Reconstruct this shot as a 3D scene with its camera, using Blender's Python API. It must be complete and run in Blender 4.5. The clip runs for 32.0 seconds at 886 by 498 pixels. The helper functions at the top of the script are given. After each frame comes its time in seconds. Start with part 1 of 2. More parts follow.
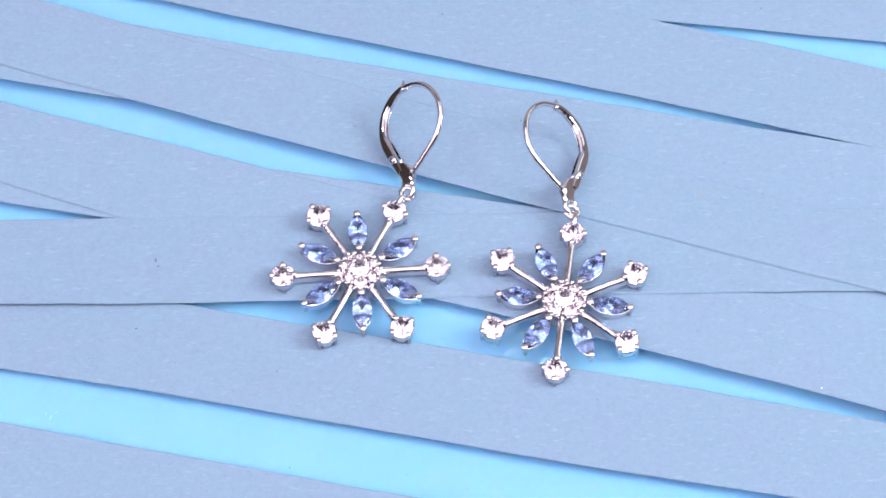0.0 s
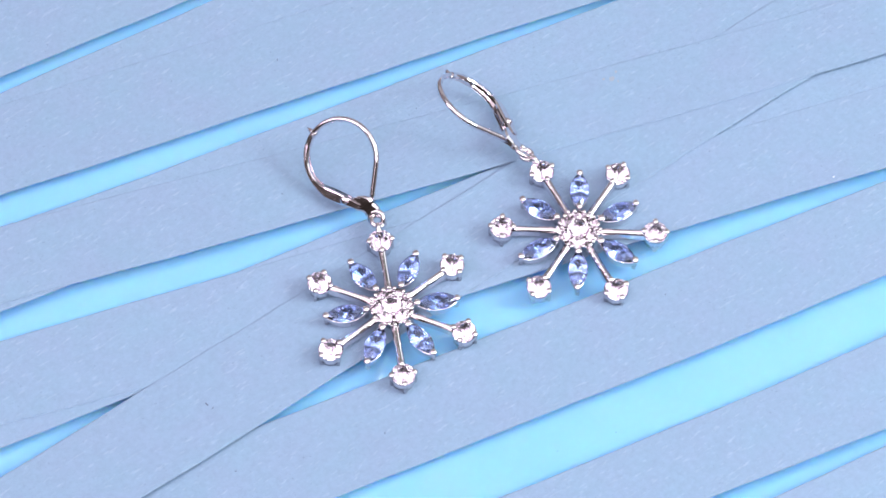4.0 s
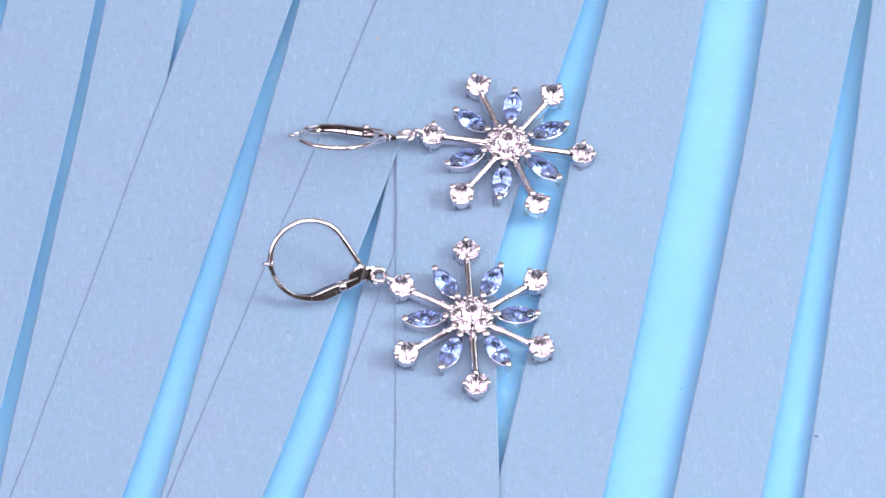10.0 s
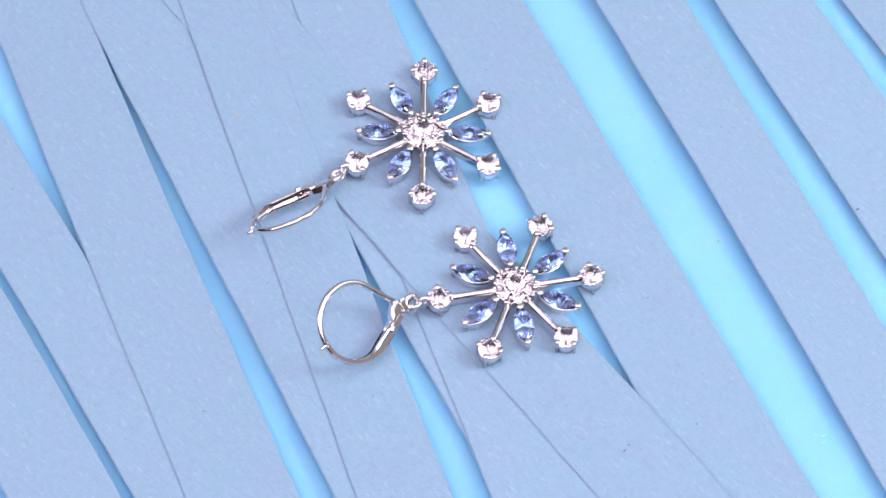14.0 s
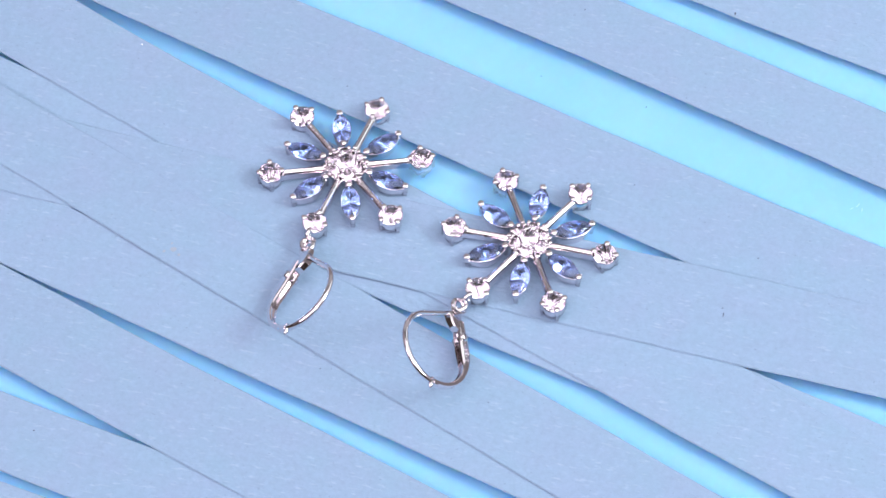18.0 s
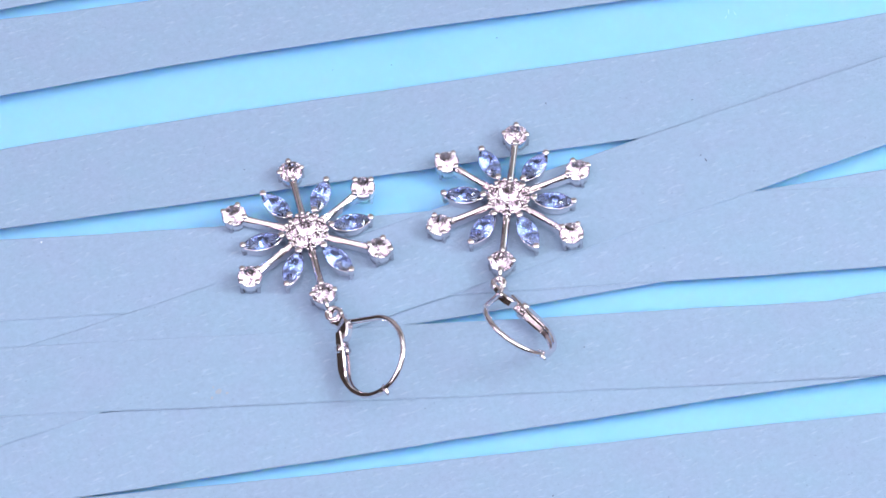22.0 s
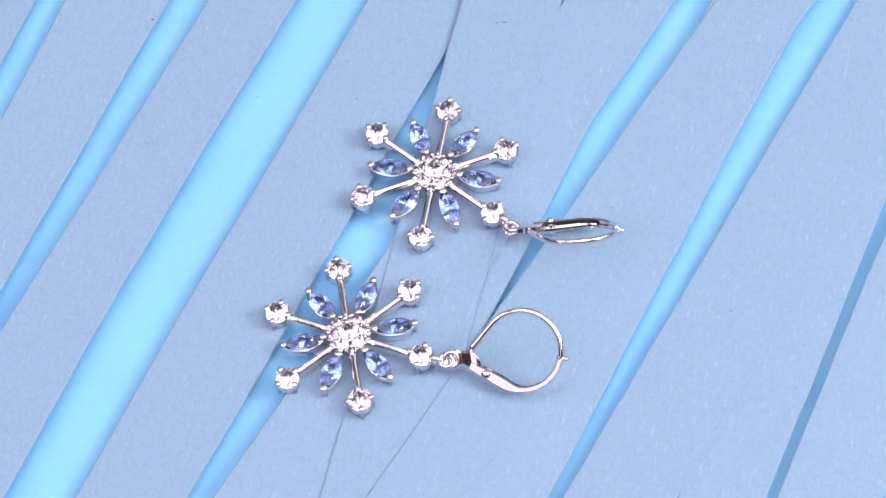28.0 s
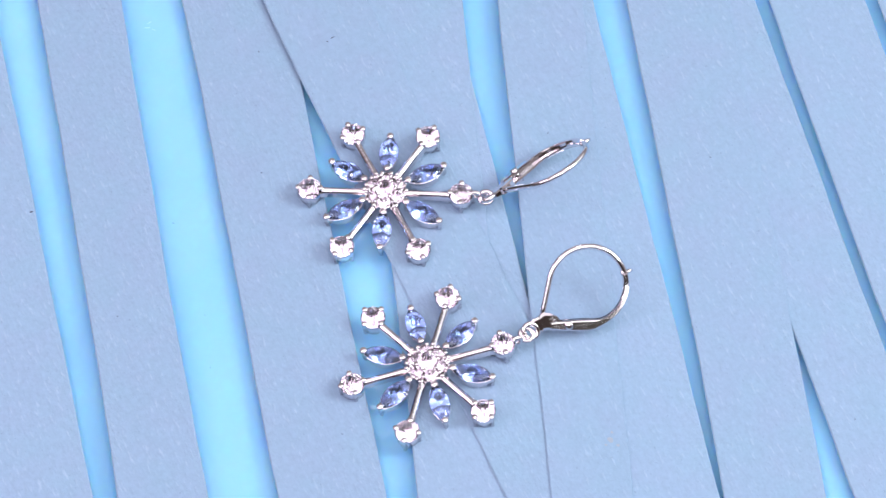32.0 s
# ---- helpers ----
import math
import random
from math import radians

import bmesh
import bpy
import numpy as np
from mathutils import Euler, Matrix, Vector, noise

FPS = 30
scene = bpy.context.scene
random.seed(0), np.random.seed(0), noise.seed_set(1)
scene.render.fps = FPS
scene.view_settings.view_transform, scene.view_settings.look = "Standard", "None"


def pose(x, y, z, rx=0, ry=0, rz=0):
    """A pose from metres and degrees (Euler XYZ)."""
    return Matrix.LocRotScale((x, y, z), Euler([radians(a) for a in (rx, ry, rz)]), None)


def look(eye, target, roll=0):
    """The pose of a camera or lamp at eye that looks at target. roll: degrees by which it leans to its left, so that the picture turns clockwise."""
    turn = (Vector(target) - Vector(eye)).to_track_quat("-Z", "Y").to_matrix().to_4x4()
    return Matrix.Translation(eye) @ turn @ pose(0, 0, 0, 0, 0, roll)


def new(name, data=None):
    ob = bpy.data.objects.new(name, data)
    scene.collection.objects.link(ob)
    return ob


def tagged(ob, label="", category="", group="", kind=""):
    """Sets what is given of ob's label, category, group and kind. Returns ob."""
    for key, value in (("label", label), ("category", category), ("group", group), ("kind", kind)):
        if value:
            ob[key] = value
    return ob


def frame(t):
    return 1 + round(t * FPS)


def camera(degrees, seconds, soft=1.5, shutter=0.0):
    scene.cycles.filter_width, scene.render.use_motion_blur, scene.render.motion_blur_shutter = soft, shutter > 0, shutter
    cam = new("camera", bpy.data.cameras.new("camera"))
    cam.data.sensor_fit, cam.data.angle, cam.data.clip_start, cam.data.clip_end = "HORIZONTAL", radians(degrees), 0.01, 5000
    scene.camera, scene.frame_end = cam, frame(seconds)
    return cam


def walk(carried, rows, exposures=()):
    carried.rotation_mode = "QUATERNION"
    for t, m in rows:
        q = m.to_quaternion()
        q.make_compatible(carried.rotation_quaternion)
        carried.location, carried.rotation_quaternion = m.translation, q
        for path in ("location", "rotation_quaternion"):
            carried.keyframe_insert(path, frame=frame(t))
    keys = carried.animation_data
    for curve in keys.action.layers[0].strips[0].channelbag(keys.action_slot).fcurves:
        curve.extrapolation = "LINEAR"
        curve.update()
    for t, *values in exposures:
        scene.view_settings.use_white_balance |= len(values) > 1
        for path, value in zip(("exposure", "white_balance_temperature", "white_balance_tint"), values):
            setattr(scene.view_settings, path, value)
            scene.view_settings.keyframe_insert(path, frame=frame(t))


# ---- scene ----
MM = 0.001                                   # plans are drawn in millimetres
CLIP = 32.0
cam = camera(12.69, CLIP, soft=1.5)
STAND = look((0, -0.29442, 0.47960), (0.00004, 0.00135, 0), -2.292)
walk(cam, [(0.0, STAND), (CLIP, STAND)])


# ---- light ----
def area(name, eye, target, wide, high, watts, colour):
    data = bpy.data.lights.new(name, "AREA")
    data.shape, data.size, data.size_y, data.energy, data.color = "RECTANGLE", wide, high, watts, colour
    ob = new(name, data)
    ob.matrix_world = look(eye, target)
    return ob


# a cloth light tent, open and dark to the front and one side, with a few bare lamps
area("tent_top", (0.06, -0.05, 0.93), (0.06, -0.05, 0), 1.30, 0.85, 3.7, (0.96, 0.93, 0.99))
area("tent_left", (-0.84, 0.42, 0.62), (0, 0.42, 0.50), 0.80, 0.66, 0.6, (1.0, 0.84, 1.0))
area("tent_right", (0.84, 0.42, 0.62), (0, 0.42, 0.50), 0.80, 0.66, 1.9, (0.84, 0.98, 1.0))
area("tent_back", (0.0, 0.86, 0.60), (0, 0, 0.48), 1.60, 0.62, 0.7, (0.90, 0.94, 1.0))
area("tent_front", (0.0, -0.56, 0.86), (0, 0, 0), 1.20, 0.44, 3.6, (0.93, 0.92, 1.0))
area("lamp_left", (-0.50, -0.14, 0.44), (0, 0, 0), 0.25, 0.25, 1.15, (0.98, 0.85, 1.0))
area("lamp_right", (0.52, -0.12, 0.46), (0, 0, 0), 0.25, 0.25, 2.95, (0.86, 1.0, 0.99))
area("lamp_top_left", (-0.26, -0.10, 0.82), (0, 0, 0), 0.09, 0.09, 0.45, (1.0, 0.88, 0.98))
area("lamp_top_right", (0.28, -0.06, 0.82), (0, 0, 0), 0.09, 0.09, 0.45, (0.94, 0.98, 1.0))
# two more small lamps, added to brighten the stones with glints
area("glint_lamp_back", (0.10, 0.18, 0.86), (0, 0, 0), 0.09, 0.09, 0.4, (1.0, 0.94, 0.98))
area("glint_lamp_front", (-0.04, -0.46, 0.80), (0, 0, 0), 0.09, 0.09, 0.35, (1.0, 0.94, 0.98))
area("lamp_front_left", (-0.42, -0.62, 0.50), (0, 0, 0), 0.26, 0.20, 0.22, (1.0, 0.84, 0.90))
area("lamp_front_right", (0.32, -0.61, 0.60), (0, 0, 0), 0.14, 0.14, 0.40, (0.95, 1.0, 1.0))
world = bpy.data.worlds.new("room_air")
world.use_nodes = True
world.node_tree.nodes["Background"].inputs[0].default_value = (0.70, 0.78, 1.0, 1)
world.node_tree.nodes["Background"].inputs[1].default_value = 0.05
scene.world = world
scene.view_settings.exposure = 0.0


# ---- materials ----
def shader(name):
    m = bpy.data.materials.new(name)
    m.use_nodes = True
    return m, m.node_tree, m.node_tree.nodes["Principled BSDF"]


def node(tree, kind, **values):
    n = tree.nodes.new(kind)
    for key, value in values.items():
        n.inputs[key].default_value = value
    return n


def mixed(tree, factor, a, b):
    n = tree.nodes.new("ShaderNodeMix")
    n.data_type = "RGBA"
    tree.links.new(factor, n.inputs[0])
    n.inputs[6].default_value, n.inputs[7].default_value = a, b
    return n


def ramp(tree, value, lo, hi, out_lo=0.0, out_hi=1.0):
    n = tree.nodes.new("ShaderNodeMapRange")
    tree.links.new(value, n.inputs[0])
    n.inputs[1].default_value, n.inputs[2].default_value = lo, hi
    n.inputs[3].default_value, n.inputs[4].default_value = out_lo, out_hi
    return n.outputs[0]


def paper_material():
    """Uncoated blue card: cloudy tone, short light fibres along the strip, a few dark specks, a felt-like tooth partly
    shaded in the colour.
    """
    m, t, b = shader("blue_card")
    co = t.nodes.new("ShaderNodeTexCoord").outputs["Object"]
    info = t.nodes.new("ShaderNodeObjectInfo").outputs["Random"]
    shift = t.nodes.new("ShaderNodeVectorMath")
    shift.operation = "ADD"
    t.links.new(co, shift.inputs[0])
    t.links.new(info, shift.inputs[1])
    along = t.nodes.new("ShaderNodeVectorMath")
    along.operation = "MULTIPLY"
    along.inputs[1].default_value = (0.30, 1.0, 1.0)
    t.links.new(shift.outputs[0], along.inputs[0])
    cloud = node(t, "ShaderNodeTexNoise", Scale=150.0, Detail=4.0)
    relief = node(t, "ShaderNodeTexNoise", Scale=900.0, Detail=3.0, Roughness=0.6)
    grain = node(t, "ShaderNodeTexNoise", Scale=1500.0, Detail=4.0, Roughness=0.55)
    speck = node(t, "ShaderNodeTexNoise", Scale=2000.0, Detail=1.0)
    fibre = node(t, "ShaderNodeTexNoise", Scale=1900.0, Detail=2.0)
    for n in (cloud, relief, grain, speck):
        t.links.new(shift.outputs[0], n.inputs["Vector"])
    t.links.new(along.outputs[0], fibre.inputs["Vector"])
    base = mixed(t, ramp(t, cloud.outputs[0], 0.3, 0.7), (0.284, 0.376, 0.548, 1), (0.270, 0.388, 0.548, 1))
    light = mixed(t, ramp(t, fibre.outputs[0], 0.60, 0.80, 0.0, 0.30), (0, 0, 0, 1), (0.52, 0.61, 0.76, 1))
    t.links.new(base.outputs[2], light.inputs[6])
    dark = mixed(t, ramp(t, speck.outputs[0], 0.73, 0.80, 0.0, 0.30), (0, 0, 0, 1), (0.13, 0.17, 0.27, 1))
    t.links.new(light.outputs[2], dark.inputs[6])
    tone = t.nodes.new("ShaderNodeHueSaturation")
    both = t.nodes.new("ShaderNodeMath")
    both.operation = "MULTIPLY"
    third = t.nodes.new("ShaderNodeMath")
    third.operation = "MULTIPLY"
    t.links.new(ramp(t, grain.outputs[0], 0.3, 0.7, 0.965, 1.035), both.inputs[0])
    t.links.new(ramp(t, info, 0, 1, 0.98, 1.02), both.inputs[1])
    t.links.new(both.outputs[0], third.inputs[0])
    # light and shade of the small bumps, put into the colour as well
    t.links.new(ramp(t, relief.outputs[0], 0.3, 0.7, 0.965, 1.035), third.inputs[1])
    t.links.new(third.outputs[0], tone.inputs["Value"])
    t.links.new(dark.outputs[2], tone.inputs["Color"])
    t.links.new(tone.outputs[0], b.inputs["Base Color"])
    bump = node(t, "ShaderNodeBump", Strength=0.55, Distance=0.0003)
    t.links.new(relief.outputs[0], bump.inputs["Height"])
    fine = node(t, "ShaderNodeBump", Strength=0.5, Distance=0.0002)
    t.links.new(fibre.outputs[0], fine.inputs["Height"])
    t.links.new(bump.outputs[0], fine.inputs["Normal"])
    t.links.new(fine.outputs[0], b.inputs["Normal"])
    b.inputs["Roughness"].default_value = 0.72
    b.inputs["Specular IOR Level"].default_value = 0.35
    return m


def acrylic_material():
    m, t, b = shader("cyan_acrylic")
    co = t.nodes.new("ShaderNodeTexCoord").outputs["Object"]
    cloud = node(t, "ShaderNodeTexNoise", Scale=60.0, Detail=3.0)
    dust = node(t, "ShaderNodeTexNoise", Scale=2200.0, Detail=2.0)
    for n in (cloud, dust):
        t.links.new(co, n.inputs["Vector"])
    base = mixed(t, ramp(t, cloud.outputs[0], 0.3, 0.7), (0.29, 0.61, 1.0, 1), (0.32, 0.64, 1.0, 1))
    t.links.new(base.outputs[2], b.inputs["Base Color"])
    t.links.new(ramp(t, dust.outputs[0], 0.4, 0.8, 0.004, 0.02), b.inputs["Roughness"])
    b.inputs["IOR"].default_value = 1.5
    b.inputs["Subsurface Weight"].default_value = 0.6
    b.inputs["Coat Weight"].default_value, b.inputs["Coat Roughness"].default_value = 0.7, 0.0
    b.inputs["Subsurface Radius"].default_value = (1.0, 0.6, 0.35)
    b.inputs["Subsurface Scale"].default_value = 0.003
    return m


def metal_material(name, colour, rough):
    m, t, b = shader(name)
    co = t.nodes.new("ShaderNodeTexCoord").outputs["Object"]
    wear = node(t, "ShaderNodeTexNoise", Scale=900.0, Detail=4.0)
    t.links.new(co, wear.inputs["Vector"])
    t.links.new(ramp(t, wear.outputs[0], 0.3, 0.7, rough * 0.7, rough * 1.4), b.inputs["Roughness"])
    bump = node(t, "ShaderNodeBump", Strength=0.10, Distance=0.00005)
    t.links.new(wear.outputs[0], bump.inputs["Height"])
    t.links.new(bump.outputs[0], b.inputs["Normal"])
    b.inputs["Base Color"].default_value, b.inputs["Metallic"].default_value = colour, 1.0
    return m


def gem_material(name, colour, ior):
    """The clear crown of a cut stone."""
    m, t, b = shader(name)
    b.inputs["Base Color"].default_value = colour
    b.inputs["Transmission Weight"].default_value = 1.0
    b.inputs["Roughness"].default_value = 0.0
    b.inputs["IOR"].default_value = ior
    return m


def plain_material(name, a, c, scale, rough):
    m, t, b = shader(name)
    co = t.nodes.new("ShaderNodeTexCoord").outputs["Object"]
    cloud = node(t, "ShaderNodeTexNoise", Scale=scale, Detail=5.0)
    t.links.new(co, cloud.inputs["Vector"])
    base = mixed(t, ramp(t, cloud.outputs[0], 0.35, 0.65), a, c)
    t.links.new(base.outputs[2], b.inputs["Base Color"])
    b.inputs["Roughness"].default_value = rough
    return m


CARD = paper_material()
# pale cut card; the light its edges catch is put into this colour
LIT_EDGE = plain_material("card_lit_edge", (0.55, 0.63, 0.77, 1), (0.61, 0.68, 0.80, 1), 1500.0, 0.85)
ACRYLIC = acrylic_material()
SILVER = metal_material("rhodium_plate", (0.86, 0.79, 0.82, 1), 0.09)
CLEAR = gem_material("clear_zirconia", (1.0, 0.96, 1.0, 1), 1.6)
BLUE = gem_material("blue_stone", (0.37, 0.56, 1.0, 1), 1.6)
# mirror metal added behind the glass in place of the stones' inner reflection
BACK_MIRROR = metal_material("back_mirror", (0.985, 0.935, 0.985, 1), 0.13)
TABLE = plain_material("table_laminate", (0.55, 0.55, 0.56, 1), (0.60, 0.60, 0.60, 1), 6.0, 0.5)
WALL = plain_material("room_paint", (0.055, 0.040, 0.034, 1), (0.070, 0.050, 0.042, 1), 3.0, 0.9)
TENT = plain_material("tent_cloth", (0.36, 0.325, 0.325, 1), (0.40, 0.365, 0.365, 1), 40.0, 0.85)
FOOT = plain_material("turntable_plastic", (0.75, 0.75, 0.75, 1), (0.8, 0.8, 0.8, 1), 30.0, 0.45)


# ---- helpers of this scene ----
def mesh_from(name, bm, material, smooth=False):
    me = bpy.data.meshes.new(name)
    bmesh.ops.recalc_face_normals(bm, faces=bm.faces[:])
    bm.to_mesh(me)
    bm.free()
    me.materials.append(material)
    if smooth:
        for f in me.polygons:
            f.use_smooth = True
    return me


def stone_from(name, bm, glass):
    """A cut stone: glass above, mirror metal added on the back facets to return light."""
    me = mesh_from(name, bm, glass)
    me.materials.append(BACK_MIRROR)
    for f in me.polygons:
        if f.normal.z < -0.2:
            f.material_index = 1
    return me


def part(name, me, parent, m=None, label=""):
    ob = new(name, me)
    ob.parent = parent
    if m is not None:
        ob.matrix_basis = m
    return tagged(ob, label)


def sweep(rings, closed=False):
    """A skin over rings of equal count, ends capped unless closed."""
    bm = bmesh.new()
    rows = [[bm.verts.new(p) for p in ring] for ring in rings]
    n = len(rows[0])
    pairs = list(zip(rows, rows[1:])) + ([(rows[-1], rows[0])] if closed else [])
    for a, c in pairs:
        for i in range(n):
            bm.faces.new((a[i], a[(i + 1) % n], c[(i + 1) % n], c[i]))
    if not closed:
        bm.faces.new(rows[0][::-1])
        bm.faces.new(rows[-1])
    return bm


def tube(path, radius, sides=12, closed=False, up=(0, 0, 1)):
    """A round wire along path; radius may be one per point."""
    rings, n = [], len(path)
    for i, p in enumerate(path):
        a = path[i - 1] if (i > 0 or closed) else path[i]
        c = path[(i + 1) % n] if (i < n - 1 or closed) else path[i]
        d = (Vector(c) - Vector(a)).normalized()
        s = d.cross(Vector(up)).normalized()
        w = s.cross(d)
        r = radius[i] if isinstance(radius, list) else radius
        rings.append([Vector(p) + r * (math.cos(2 * math.pi * k / sides) * s + math.sin(2 * math.pi * k / sides) * w)
                      for k in range(sides)])
    return sweep(rings, closed)


def ring_mesh(name, radius, wire, material):
    path = [Vector((radius * math.cos(a), radius * math.sin(a), 0)) for a in np.linspace(0, 2 * math.pi, 28, endpoint=False)]
    return mesh_from(name, tube(path, wire, 10, True), material, True)


def hull(points):
    bm = bmesh.new()
    for p in points:
        bm.verts.new(p)
    done = bmesh.ops.convex_hull(bm, input=bm.verts[:])
    bmesh.ops.delete(bm, geom=[g for g in done["geom_interior"] if isinstance(g, bmesh.types.BMVert)], context="VERTS")
    bmesh.ops.dissolve_limit(bm, angle_limit=0.01, verts=bm.verts[:], edges=bm.edges[:])
    return bm


def spin(t):
    """The turntable's turn at t seconds: it gains a little speed, then holds it."""
    a = 0.152957 * t + 4.94596e-4 * t ** 2 - 8.98276e-6 * t ** 3 - 2.27566e-9 * t ** 4
    return Matrix.Rotation(a, 4, "Z")


TURNING = []                                 # what rides on the turntable, with its pose on it at 0 s


def rides(ob, m):
    ob.matrix_basis = m
    TURNING.append((ob, m))
    return ob


# ---- room and table ----
def slab(name, x0, x1, y0, y1, z0, z1, material, bevel=0.0):
    bm = bmesh.new()
    bmesh.ops.create_cube(bm, size=1.0)
    for v in bm.verts:
        v.co = ((x0 + x1) / 2 + v.co.x * (x1 - x0), (y0 + y1) / 2 + v.co.y * (y1 - y0), (z0 + z1) / 2 + v.co.z * (z1 - z0))
    if bevel:
        bmesh.ops.bevel(bm, geom=bm.edges[:], offset=bevel, segments=3, affect="EDGES")
    return new(name, mesh_from(name, bm, material))


TOP = -0.034
tagged(slab("table_top", -0.9, 0.9, -0.95, 0.9, TOP - 0.03, TOP, TABLE, 0.004), "pale grey laminate table top under the turntable", "table", kind="structure")
# unseen ceiling and walls, added; their tones set the bounce and the metal's reflections
tagged(slab("ceiling", -0.95, 0.95, -1.0, 0.95, 1.12, 1.15, TENT), "unseen taupe cloth ceiling added to bounce light", "ceiling", kind="structure")
for name, box, skin in (("wall_north", (-0.95, 0.95, 0.90, 0.93), TENT), ("wall_south", (-0.95, 0.95, -0.98, -0.95), WALL),
                        ("wall_west", (-0.93, -0.90, -0.95, 0.90), WALL), ("wall_east", (0.90, 0.93, -0.95, 0.90), TENT)):
    text = "unseen taupe cloth wall added for soft reflections" if skin is TENT else "unseen dark brown wall added for dark reflections"
    tagged(slab(name, *box, TOP - 0.03, 1.12, skin), text, "wall", kind="structure")

# ---- turntable ----
PLATE = -1.15 * MM                            # the plate's upper face


def lathe(profile, sides=96):
    return sweep([[Vector((r * math.cos(a), r * math.sin(a), z)) for a in np.linspace(0, 2 * math.pi, sides, endpoint=False)]
                  for r, z in profile])


turntable = tagged(new("turntable"), "round turntable with a glossy light cyan acrylic plate", "turntable")
part("plate", mesh_from("plate", lathe([(0.1295, -0.005), (0.130, -0.0045), (0.130, -0.0005), (0.1295, 0)]), ACRYLIC), turntable,
     None, "glossy light cyan acrylic plate")
part("foot", mesh_from("foot", lathe([(0.098, TOP - PLATE), (0.100, TOP - PLATE + 0.001), (0.100, -0.0065), (0.098, -0.0052)]), FOOT), turntable,
     None, "white plastic drum below the plate")
rides(turntable, Matrix.Translation((0, 0, PLATE)))

# ---- dust and scuffs on the plate: x, y, half length, half width, turn, kind ----
DUST = plain_material("dark_dust", (0.03, 0.05, 0.09, 1), (0.05, 0.07, 0.12, 1), 900.0, 0.8)
SCUFF = plain_material("pale_scuff", (0.35, 0.66, 1.0, 1), (0.40, 0.70, 1.0, 1), 1500.0, 0.5)
SPOTS = [(-60.7, 7.3, 0.20, 0.16, 0, 0), (-6.2, -34.0, 0.12, 0.07, 30, 0), (-22.2, -32.2, 0.16, 0.08, 80, 0), (2.0, -36.6, 0.10, 0.06, 10, 0),
         (-55.2, -22.8, 0.60, 0.14, 70, 1), (-54.4, -22.0, 0.40, 0.10, 40, 1), (-55.9, -22.1, 0.45, 0.10, 100, 1), (-62.7, -18.6, 0.35, 0.05, 75, 1)]


def spot(k, half, wide):
    """A speck or rub with an uneven rim, barely proud of the plate."""
    rng = random.Random(300 + k)
    rim = [(half * math.cos(a) * rng.uniform(0.6, 1.2), wide * math.sin(a) * rng.uniform(0.6, 1.2)) for a in np.linspace(0, 2 * math.pi, 10, endpoint=False)]
    return sweep([[Vector((x, y, -0.02)) * MM for x, y in rim], [Vector((x * 0.85, y * 0.85, 0.015)) * MM for x, y in rim]])


for k, (x, y, half, wide, turn, kind) in enumerate(SPOTS):
    part(("fleck", "scuff")[kind], mesh_from("spot", spot(k, half, wide), (DUST, SCUFF)[kind]), turntable,
         Matrix.Translation((x * MM, y * MM, 0)) @ pose(0, 0, 0, 0, 0, turn), ("tiny dark dust fleck", "pale rub on the plate")[kind])

# ---- card strips ----
# Each edge is a cubic in u = x / 50 mm (its place across) with a quadratic for its height above the plate's datum.
THICK = 0.17
REACH = 50.0


def across(c, x):
    u = x / REACH
    return c[0] + c[1] * u + c[2] * u ** 2 + c[3] * u ** 3


def level(c, x):
    u = max(-1.4, min(1.4, x / REACH))
    return c[0] + c[1] * u + c[2] * u ** 2


class Strip:
    def __init__(self, top, top_z, low, low_z, layer, over):
        self.top, self.top_z, self.low, self.low_z, self.layer, self.over = top, top_z, low, low_z, layer, over

    def height(self, x, y):
        t, l = across(self.top, x), across(self.low, x)
        f = (y - l) / (t - l)
        return level(self.low_z, x) * (1 - f) + level(self.top_z, x) * f


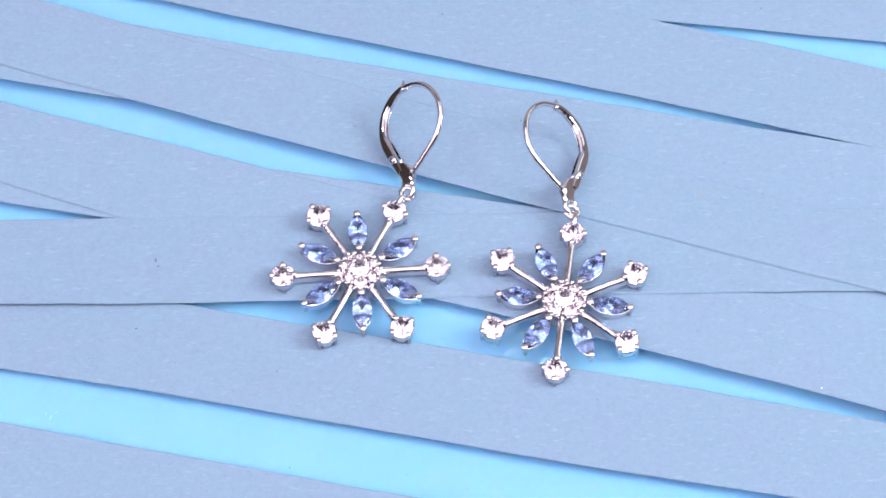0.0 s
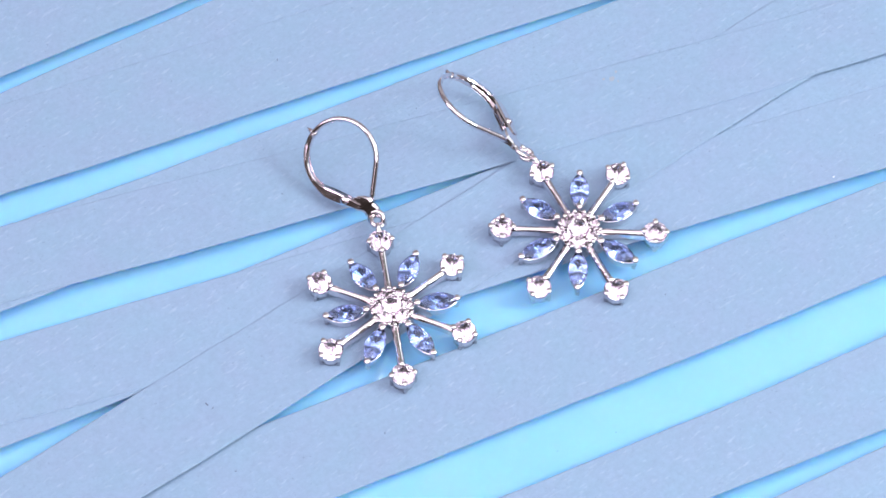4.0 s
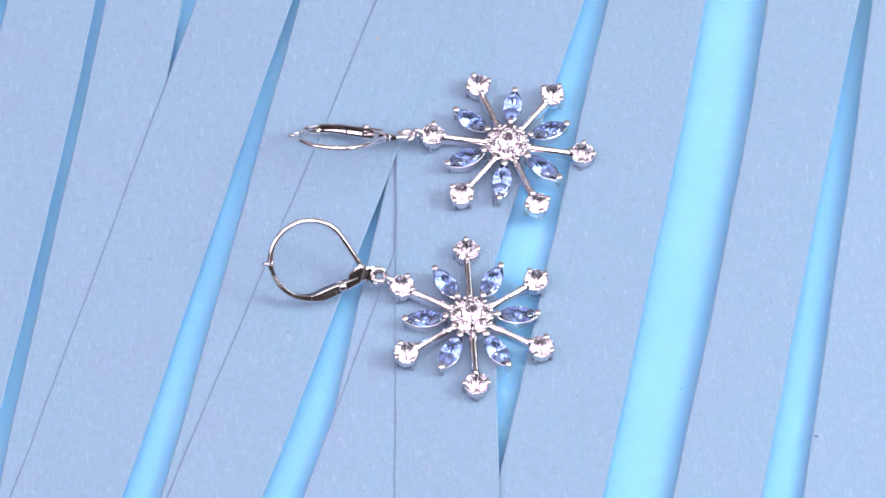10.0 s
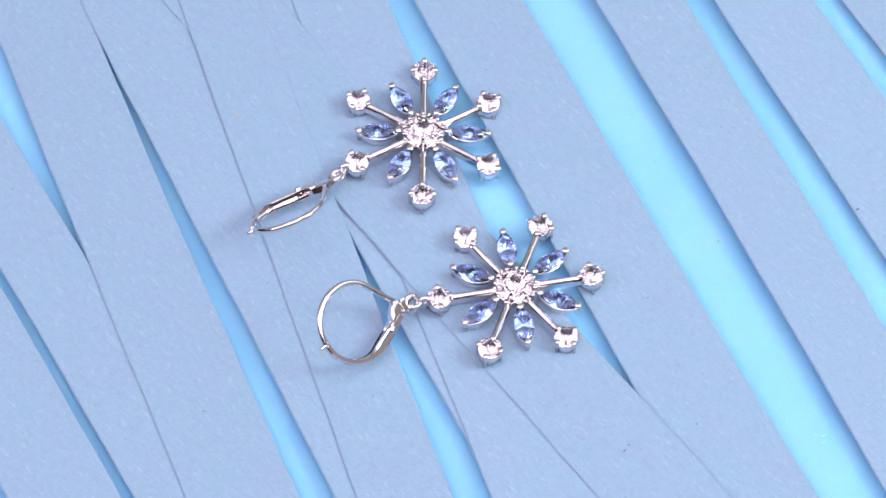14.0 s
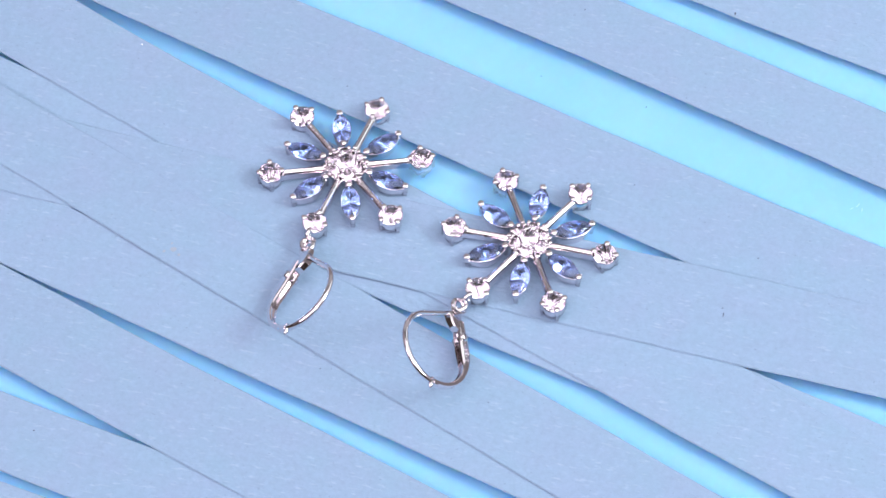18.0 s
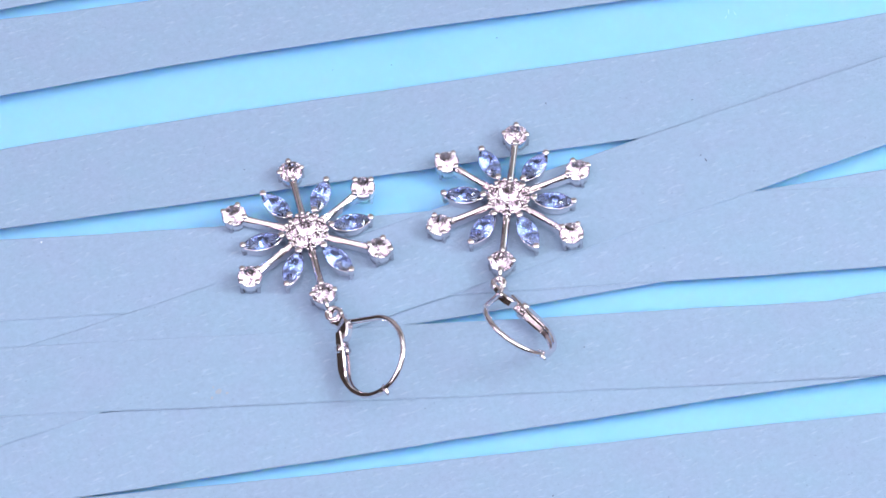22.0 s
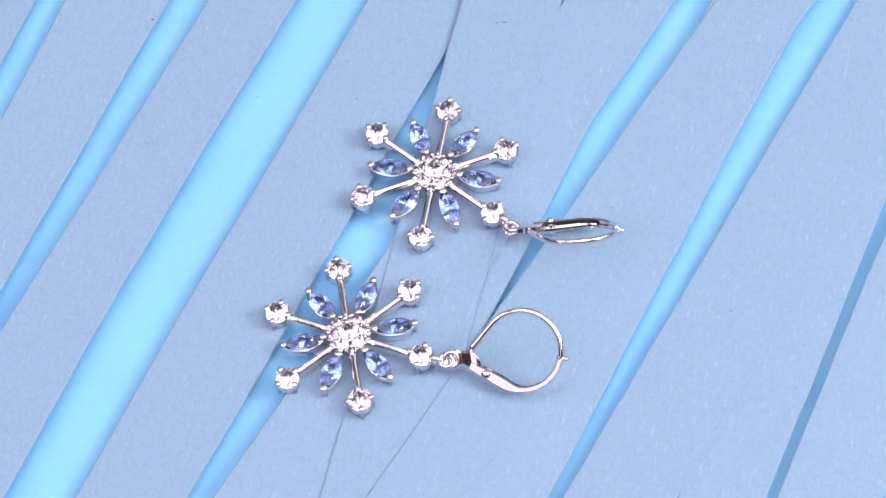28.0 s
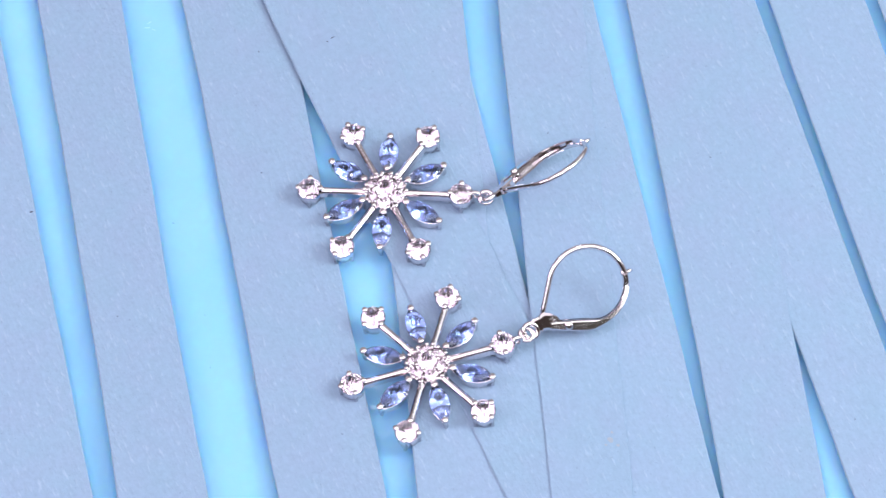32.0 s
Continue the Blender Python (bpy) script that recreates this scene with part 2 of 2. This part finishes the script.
PLAIN, LAPS, LAPPED, ACROSS = "lying over the cyan plate", "overlapping its neighbour", "half covered by its neighbours", "lying across the others"
STRIPS = [
    Strip((87.5, -9.5, 0, 0), (0.4, 0, 0), (73.4, -9.5, 0, 0), (0.4, 0, 0), 0, PLAIN),
    Strip((71.6, -9.5, 0, 0), (0.5, 0, 0), (57.68, -9.30, 0.48, 0.22), (0.708, -0.165, 0.021), 0, PLAIN),
    Strip((56.11, -8.74, -0.19, 0.42), (0.351, -0.057, -0.031), (43.99, -7.60, -0.09, -0.11), (0.359, -0.057, -0.032), 0, LAPPED),
    Strip((48.98, -15.55, 0.21, -0.19), (0.596, -0.052, -0.031), (34.11, -14.67, -0.02, -0.32), (0.607, -0.048, -0.030), 1, LAPS),
    Strip((30.49, -12.18, 0.20, -0.19), (0.724, -0.176, 0.100), (17.70, -12.10, -0.05, 0.06), (0.901, -0.009, 0.166), 0, LAPPED),
    Strip((10.50, -10.94, 0.19, -0.04), (0.455, 0.159, 0.156), (-2.00, -10.96, 0.04, -0.09), (0.584, 0.191, 0.157), 0, LAPPED),
    Strip((7.09, -17.63, -0.16, -0.01), (0.730, 0.236, 0.175), (-7.71, -16.82, 0.30, -0.59), (0.882, 0.267, 0.169), 1, LAPS),
    Strip((-15.16, -12.06, 0.02, -0.34), (0.662, 0.374, 0.035), (-30.16, -12.32, 0.33, 0.51), (0.510, 0.240, 0.038), 0, PLAIN),
    Strip((-39.90, -11.97, 0.91, 0.30), (1.115, 0.236, -0.012), (-51.98, -12.56, -0.37, -0.13), (0.868, 0.200, -0.082), 0, PLAIN),
    Strip((-56.12, -10.36, 0.30, 0.19), (0.922, 0.475, -0.062), (-69.4, -8.75, 0, 0), (0.6, 0.2, 0), 0, PLAIN),
    Strip((-73.2, -8.0, 0, 0), (0.4, 0, 0), (-87.0, -8.0, 0, 0), (0.4, 0, 0), 0, PLAIN),
    Strip((6.70, -1.59, -0.10, -0.03), (0.977, 0.091, 0.152), (-7.29, -1.15, -0.09, -0.28), (1.118, 0.130, 0.190), 2, ACROSS),
    Strip((24.87, -18.95, -0.10, 0.21), (1.039, -0.013, 0.370), (12.15, -17.98, 0.10, -0.02), (1.205, 0.156, 0.283), 3, ACROSS),
]


def card_strip(k, row):
    """One long strip of card; its ends sag to the plate outside the middle."""
    reach = min(104.0, math.sqrt(122.0 ** 2 - min(abs(row.top[0]), abs(row.low[0])) ** 2) - 12)
    mid = Vector((0, (row.top[0] + row.low[0]) / 2, 0))
    rng = random.Random(40 + k)
    ph = [rng.uniform(0, 6.28) for _ in range(4)]
    rows, steps = [], 150
    for i in range(steps + 1):
        x = -reach + 2 * reach * i / steps
        drop = max(0.0, (abs(x) - (reach - 22)) / 22)
        drop = 3 * drop ** 2 - 2 * drop ** 3
        rest = PLATE / MM + THICK + 0.02 + 0.24 * row.layer
        zt, zl = (h + (rest - h) * drop for h in (level(row.top_z, x), level(row.low_z, x)))
        # scissor cuts: a slow waver and a little roughness
        yt = across(row.top, x) + 0.05 * math.sin(x * 0.19 + ph[1]) + 0.025 * math.sin(x * 0.53 + ph[2]) + rng.uniform(-0.014, 0.014)
        yl = across(row.low, x) + 0.05 * math.sin(x * 0.17 + ph[3]) + 0.025 * math.sin(x * 0.47 + ph[0]) + rng.uniform(-0.014, 0.014)
        e, c, w = 0.03, 0.11, 0.20           # upper edge sloped down, added so that overlaps show a thin dark line
        prof = [(yt, zt - c), (yt - w, zt), (yl + w, zl), (yl, zl - c), (yl, zl - THICK + e), (yl + e, zl - THICK), (yt - e, zt - THICK), (yt, zt - THICK + e)]
        rows.append([Vector((x, y, h)) * MM - mid * MM for y, h in prof])
    me = mesh_from("paper_strip", sweep(rows), CARD)
    me.materials.append(LIT_EDGE)
    for f in me.polygons:                    # the cut edges, in the paler highlight colour
        if abs(f.normal.z) < 0.5:
            f.material_index = 1
    ob = new("paper_strip", me)
    return rides(ob, Matrix.Translation(mid * MM)), mid


# small marks on the card: strip, x, y, half length, half width, turn, kind
MARKS = [(12, 37.2, 8.3, 0.55, 0.40, 10, 0), (12, 38.4, 8.9, 0.30, 0.22, 50, 0), (12, 36.2, 9.0, 0.25, 0.2, 0, 0), (12, 37.6, 7.4, 0.22, 0.15, 70, 0),
         (11, -40.5, 0.7, 0.42, 0.09, 95, 1), (11, -40.2, -0.3, 0.16, 0.10, 30, 1), (7, -23.7, -17.8, 0.18, 0.08, 60, 1), (7, -43.3, -9.9, 0.16, 0.08, 10, 1),
         (9, -31.5, -50.1, 0.30, 0.16, 80, 1), (6, 51.4, -24.4, 0.16, 0.13, 0, 2), (2, 48.0, 40.4, 0.14, 0.09, 20, 1), (3, 1.3, 41.4, 0.15, 0.09, 40, 1),
         (7, 20.5, -24.5, 0.15, 0.06, 30, 1), (8, -10.0, -45.5, 0.14, 0.08, 75, 1), (4, 12.0, 22.0, 0.12, 0.08, 15, 1), (12, -12.0, 22.0, 0.13, 0.07, 120, 1)]
INK = [plain_material("tan_stain", (0.325, 0.375, 0.475, 1), (0.355, 0.38, 0.455, 1), 2500.0, 0.8),
       plain_material("dark_fibre", (0.05, 0.06, 0.10, 1), (0.08, 0.09, 0.14, 1), 900.0, 0.8),
       plain_material("white_fleck", (0.85, 0.88, 0.92, 1), (0.80, 0.84, 0.90, 1), 900.0, 0.6)]


def blot(k, half, wide):
    """A thin patch with an uneven rim."""
    rng = random.Random(90 + k)
    rim = [(half * math.cos(a) * rng.uniform(0.7, 1.15), wide * math.sin(a) * rng.uniform(0.7, 1.15)) for a in np.linspace(0, 2 * math.pi, 11, endpoint=False)]
    return sweep([[Vector((x, y, -0.02)) * MM for x, y in rim], [Vector((x * 0.9, y * 0.9, 0.012)) * MM for x, y in rim]])


for k, row in enumerate(STRIPS):
    strip, mid = card_strip(k, row)
    tagged(strip, "long matte pale blue card strip " + row.over, "paper strip", "blue card strips")
    for j, (on, x, y, half, wide, turn, kind) in enumerate(MARKS):
        if on == k:
            part(("stain", "fibre", "fleck")[kind], mesh_from("mark", blot(j, half, wide), INK[kind]), strip,
                 Matrix.Translation(Vector((x, y, row.height(x, y) + 0.006)) * MM - mid * MM) @ pose(0, 0, 0, 0, 0, turn),
                 ("faint tan stain", "tiny dark fibre", "tiny white fleck")[kind])


# ---- earrings ----
def brilliant(r):
    """A round brilliant with its girdle in the plane z = 0."""
    pts = []
    for n, rad, z, off in ((8, 0.50, 0.34, 0), (8, 0.74, 0.25, 0.5), (8, 0.88, 0.15, 0), (16, 1.0, 0.02, 0.25), (16, 1.0, -0.03, 0.25), (16, 0.80, -0.24, 0), (16, 0.52, -0.50, 0.5), (8, 0.06, -0.90, 0.25)):
        pts += [Vector((rad * r * math.cos(2 * math.pi * (k + off) / n), rad * r * math.sin(2 * math.pi * (k + off) / n), z * r)) for k in range(n)]
    return hull(pts)


def lens_outline(half, wide, n):
    """A pointed oval along x."""
    big = (half ** 2 + wide ** 2) / (2 * wide)
    reach = math.asin(half / big)
    arc = [(big * math.sin(a), big * math.cos(a) - (big - wide)) for a in np.linspace(-reach, reach, n)]
    return arc + [(x, -y) for x, y in arc[-2:0:-1]]


def marquise(half, wide):
    pts = []
    for s, z, n in ((0.48, 0.40, 6), (0.70, 0.31, 7), (0.87, 0.18, 8), (1.0, 0.03, 9), (1.0, -0.03, 9), (0.72, -0.32, 7), (0.45, -0.56, 6), (0.08, -0.88, 4)):
        pts += [Vector((x * s, y * s, z * wide)) for x, y in lens_outline(half, wide, n)]
    return hull(pts)


def cup(outline, depth, wall, taper):
    """A setting: outer wall, rim and a closed conical seat, added to throw light back into the stone."""
    def loop(s, z):
        return [Vector((x * s, y * s, z)) for x, y in outline]
    return sweep([loop(taper, -depth), loop(1.0, -depth * 0.35), loop(1.0, 0.0), loop(1.0 - wall * 0.4, 0.05 * MM),
                  loop(1.0 - wall, -0.02 * MM), loop(0.5, -depth * 0.52), loop(0.06, -depth * 0.88)])


def circle(r, n):
    return [(r * math.cos(a), r * math.sin(a)) for a in np.linspace(0, 2 * math.pi, n, endpoint=False)]


def prong_mesh(name, r, height, low):
    """A claw with a rounded head, from low to height."""
    prof = [(r * 0.75, low), (r * 0.85, height - r * 1.8), (r * 0.9, height - r * 1.3), (r * 1.12, height - r * 0.8), (r * 1.12, height - r * 0.35),
            (r * 0.8, height - r * 0.08), (r * 0.25, height)]
    return mesh_from(name, lathe(prof, 10), SILVER, True)


def arm_mesh():
    """A ridged rod, its ends thicker."""
    rings = []
    rng = random.Random(5)
    for i in range(36):
        x = 2.6 + 6.9 * i / 35
        w = 0.50 + 0.10 * ((x - 6.0) / 3.4) ** 2
        h = 0.60 + rng.uniform(-0.009, 0.009)
        rings.append([Vector((x, y * w, z * h - 0.30)) * MM for y, z in
                      ((-1, -1.4), (-1, 0.3), (-0.85, 0.55), (-0.6, 0.77), (-0.3, 0.93), (0, 1.0), (0.3, 0.93), (0.6, 0.77), (0.85, 0.55), (1, 0.3), (1, -1.4))])
    return mesh_from("arm", sweep(rings), SILVER)


STONE_R = 1.74 * MM
MESH = dict(
    arm=arm_mesh(),
    stone=stone_from("stone", brilliant(STONE_R), CLEAR),
    setting=mesh_from("setting", cup(circle(1.66 * MM, 24), 2.0 * MM, 0.10, 0.90), SILVER, True),
    prong=prong_mesh("prong", 0.40 * MM, 0.78 * MM, -2.05 * MM),
    petal=stone_from("petal", marquise(3.02 * MM, 1.40 * MM), BLUE),
    petal_setting=mesh_from("petal_setting", cup(lens_outline(3.06 * MM, 1.36 * MM, 13), 1.7 * MM, 0.15, 0.86), SILVER),
    petal_prong=prong_mesh("petal_prong", 0.46 * MM, 0.80 * MM, -1.7 * MM),
    core=mesh_from("core", cup(circle(3.20 * MM, 6), 1.85 * MM, 0.07, 0.84), SILVER),
    core_stone=stone_from("core_stone", brilliant(1.52 * MM), CLEAR),
    halo_stone=stone_from("halo_stone", brilliant(0.98 * MM), CLEAR),
    bead=prong_mesh("bead", 0.27 * MM, 0.50 * MM, -1.0 * MM),
    jump_ring=ring_mesh("jump_ring", 0.92 * MM, 0.36 * MM, SILVER),
    loop=ring_mesh("loop", 0.62 * MM, 0.36 * MM, SILVER),
    eye=ring_mesh("eye", 1.05 * MM, 0.40 * MM, SILVER),
)


def turned(a, x, z=0.0):
    return Matrix.Rotation(a, 4, "Z") @ Matrix.Translation((x * MM, 0, z * MM))


def flower(thing, m):
    """Six clear stones on rods, six blue petals and a clustered heart, round m; the loop is on its x axis."""
    for k in range(6):
        a = -math.pi / 3 * k
        part("arm", MESH["arm"], thing, m @ turned(a, 0))
        s = part("setting", MESH["setting"], thing, m @ turned(a, 10.8), "round silver setting with four claws")
        part("stone", MESH["stone"], s, Matrix.Translation((0, 0, 0.24 * MM)) @ Matrix.Rotation(0.3 * k, 4, "Z"), "clear faceted round stone")
        for q in range(4):
            part("prong", MESH["prong"], s, turned(math.pi / 2 * q, 1.60))
        b = a - math.pi / 6
        s = part("petal_setting", MESH["petal_setting"], thing, m @ turned(b, 6.40, -0.05) @ pose(0, 0, 0, 0, 3, 0), "pointed oval silver setting")
        part("petal", MESH["petal"], s, Matrix.Translation((0, 0, 0.20 * MM)), "pale sapphire blue pointed oval stone")
        for x in (-2.8, 2.82):
            part("petal_prong", MESH["petal_prong"], s, Matrix.Translation((x * MM, 0, 0)))
    core = part("core", MESH["core"], thing, m @ turned(0, 0, 0.15), "domed silver heart of clustered clear stones")
    part("core_stone", MESH["core_stone"], core, Matrix.Translation((0, 0, 0.80 * MM)), "clear faceted centre stone")
    for k in range(6):
        a = math.pi / 3 * (k + 0.5)
        part("halo_stone", MESH["halo_stone"], core, turned(a, 2.16, 0.42) @ pose(0, 0, 0, 0, 18, 0), "small clear halo stone")
        part("bead", MESH["bead"], core, turned(a + math.pi / 6, 3.02, 0.18))
        part("bead", MESH["bead"], core, turned(a + math.pi / 6, 2.36, 0.36))
        part("bead", MESH["bead"], core, turned(a - 0.24, 2.84, 0.16))
        part("bead", MESH["bead"], core, turned(a + 0.24, 2.84, 0.16))
        part("bead", MESH["bead"], core, turned(a + math.pi / 6, 1.50, 0.58))


def unit(v):
    return Vector(v).normalized()


def hook(thing, centre, e1, e2):
    """A leverback: wire, lever, hinge and eye in the plane of e1 (away from the flower) and e2 (the wire's side)."""
    e1 = unit(e1)
    e2 = (Vector(e2) - Vector(e2).dot(e1) * e1).normalized()
    n = e1.cross(e2)
    frame_m = Matrix((e1, e2, n)).transposed().to_4x4()
    frame_m.translation = Vector(centre)
    r = 5.48
    start = Vector((-7.6, 0.7))
    off = math.acos(r / start.length)
    a0 = math.atan2(start.y, start.x) - off
    arc = [Vector((r * math.cos(a), r * math.sin(a), 0)) for a in np.linspace(a0, radians(-24), 40)]
    path = [Vector((start.x, start.y, 0)).lerp(arc[0], f) for f in (0, 0.2, 0.4, 0.6, 0.8)] + arc
    part("wire", mesh_from("wire", tube([p * MM for p in path], 0.43 * MM, 12), SILVER, True), thing, frame_m)
    # lever: a leaf-shaped channel that runs round the other side
    low = Vector((-7.5, -1.1))
    off = math.acos(r / low.length)
    a1 = math.atan2(low.y, low.x) + off
    arc = [Vector((r * math.cos(a), r * math.sin(a), 0)) for a in np.linspace(a1, radians(338) - 2 * math.pi, 30)]
    path = [Vector((low.x, low.y, 0)).lerp(arc[0], f) for f in (0, 0.15, 0.3, 0.45, 0.6, 0.8)] + arc
    rings, count = [], len(path)
    for i, p in enumerate(path):
        f = i / (count - 1)
        d = (path[min(i + 1, count - 1)] - path[max(i - 1, 0)]).normalized()
        out = Vector((d.y, -d.x, 0))
        deep = 0.37 + 0.44 * math.exp(-((f - 0.16) / 0.16) ** 2)
        wide = 0.50 + 0.30 * max(0.0, 1 - f * 1.15)
        slot = 0.42 if f < 0.70 else 0.02
        z = Vector((0, 0, 1))
        c = 0.16
        w2, mid = wide + 0.03, -deep - 0.14
        closed = slot < 0.1
        inner = [(wide * 0.35, mid + 0.04), (wide * 0.12, mid), (-wide * 0.12, mid), (-wide * 0.35, mid + 0.04)] if closed else [
            (wide * slot, -deep), (wide * slot, -deep * 0.12), (-wide * slot, -deep * 0.12), (-wide * slot, -deep)]
        outer = [(-wide * 0.35, deep), (-wide * 0.12, deep), (wide * 0.12, deep), (wide * 0.35, deep)] if closed else [
            (-wide * slot, deep), (-wide * slot, deep * 0.12), (wide * slot, deep * 0.12), (wide * slot, deep)]
        shape = [(-wide, -deep + c), (-w2, -deep * 0.62), (-w2, deep * 0.62), (-wide, deep - c), (-wide + c, deep)] + outer + [(wide - c, deep), (wide, deep - c),
                 (w2, deep * 0.62), (w2, -deep * 0.62), (wide, -deep + c), (wide - c, -deep)] + inner + [(-wide + c, -deep)]
        rings.append([(p + z * a + out * b) * MM for a, b in shape])
    part("lever", mesh_from("lever", sweep(rings), SILVER), thing, frame_m, "grooved silver lever")
    tip = Vector((math.cos(radians(-20)), math.sin(radians(-20)), 0))
    part("catch", mesh_from("catch", tube([tip * (r - 0.5) * MM, tip * r * MM, tip * (r + 0.7) * MM, tip * (r + 1.15) * MM],
                                          [0.40 * MM, 0.42 * MM, 0.32 * MM, 0.14 * MM], 10), SILVER, True), thing, frame_m)
    pin = Vector((-5.5, -2.6, 0))
    part("pin", mesh_from("pin", tube([(pin + Vector((0, 0, z))) * MM for z in (-1.15, -1.05, 1.05, 1.15)], [0.35 * MM, 0.6 * MM, 0.6 * MM, 0.35 * MM], 12,
                                      up=(0, 1, 0)), SILVER, True), thing, frame_m)
    # hinge: a waisted block that carries the eye
    rings = []
    for x, y, h, w in ((-6.0, -1.35, 0.80, 0.60), (-6.5, -0.95, 1.30, 0.66), (-7.2, -0.50, 1.55, 0.66), (-7.7, -0.30, 1.40, 0.60), (-8.1, -0.15, 1.12, 0.50),
                       (-8.5, 0.0, 1.06, 0.42), (-8.9, 0.05, 1.16, 0.38), (-9.2, 0.05, 1.05, 0.34)):
        rings.append([Vector((x, y + h * a, w * b)) * MM for a, b in ((-1, -0.7), (-0.7, -1), (0.7, -1), (1, -0.7), (1, 0.7), (0.7, 1), (-0.7, 1), (-1, 0.7))])
    part("hinge", mesh_from("hinge", sweep(rings), SILVER), thing, frame_m)
    part("eye", MESH["eye"], thing, frame_m @ Matrix.Translation((-10.1 * MM, 0, 0)), "small silver eye of the hook")


def earring(label, centre, turn, ring, hoop, e1, e2):
    base = Vector((centre[0], centre[1], 0.75)) * MM
    thing = tagged(new("earring"), label, "earring", "pair of earrings")
    m = pose(0, 0, 0, *turn)
    m.translation = Vector(centre) * MM - base
    flower(thing, m)
    c = Vector(ring) * MM - base
    d = (c - m.translation).normalized()
    jr = Matrix((d, Vector((0, 0, 1)).cross(d).normalized(), d.cross(Vector((0, 0, 1)).cross(d)).normalized())).transposed().to_4x4()
    jr.translation = m.translation + d * 14.35 * MM
    part("jump_ring", MESH["jump_ring"], thing, jr @ pose(0, 0, 0, 14, 0, 0), "small round silver jump ring")
    part("loop", MESH["loop"], thing, m @ pose(12.85 * MM, 0, 0, 90, 0, 0), "small silver loop on the flower")
    hook(thing, Vector(hoop) * MM - base, e1, e2)
    return rides(thing, Matrix.Translation(base))


earring("silver snowflake earring, clear and blue stones, on blue card", (-11.70, -3.62, 2.95), (1.04, -1.79, 61.4),
        (-4.66, 8.96, 3.06), (-3.65, 18.65, 6.76), (0.097, 0.930, 0.355), (0.737, -0.323, 0.594))
earring("silver snowflake earring, clear and blue stones, over a cyan gap", (16.64, -9.80, 3.0), (0.38, -2.89, 80.6),
        (18.42, 4.37, 3.60), (16.46, 14.69, 6.62), (-0.179, 0.944, 0.276), (-0.725, -0.316, 0.610))


def motions():
    """All that lies on the turntable goes round with it."""
    times = [CLIP * k / 64 for k in range(65)]
    for ob, m in TURNING:
        walk(ob, [(t, spin(t) @ m) for t in times])


motions()
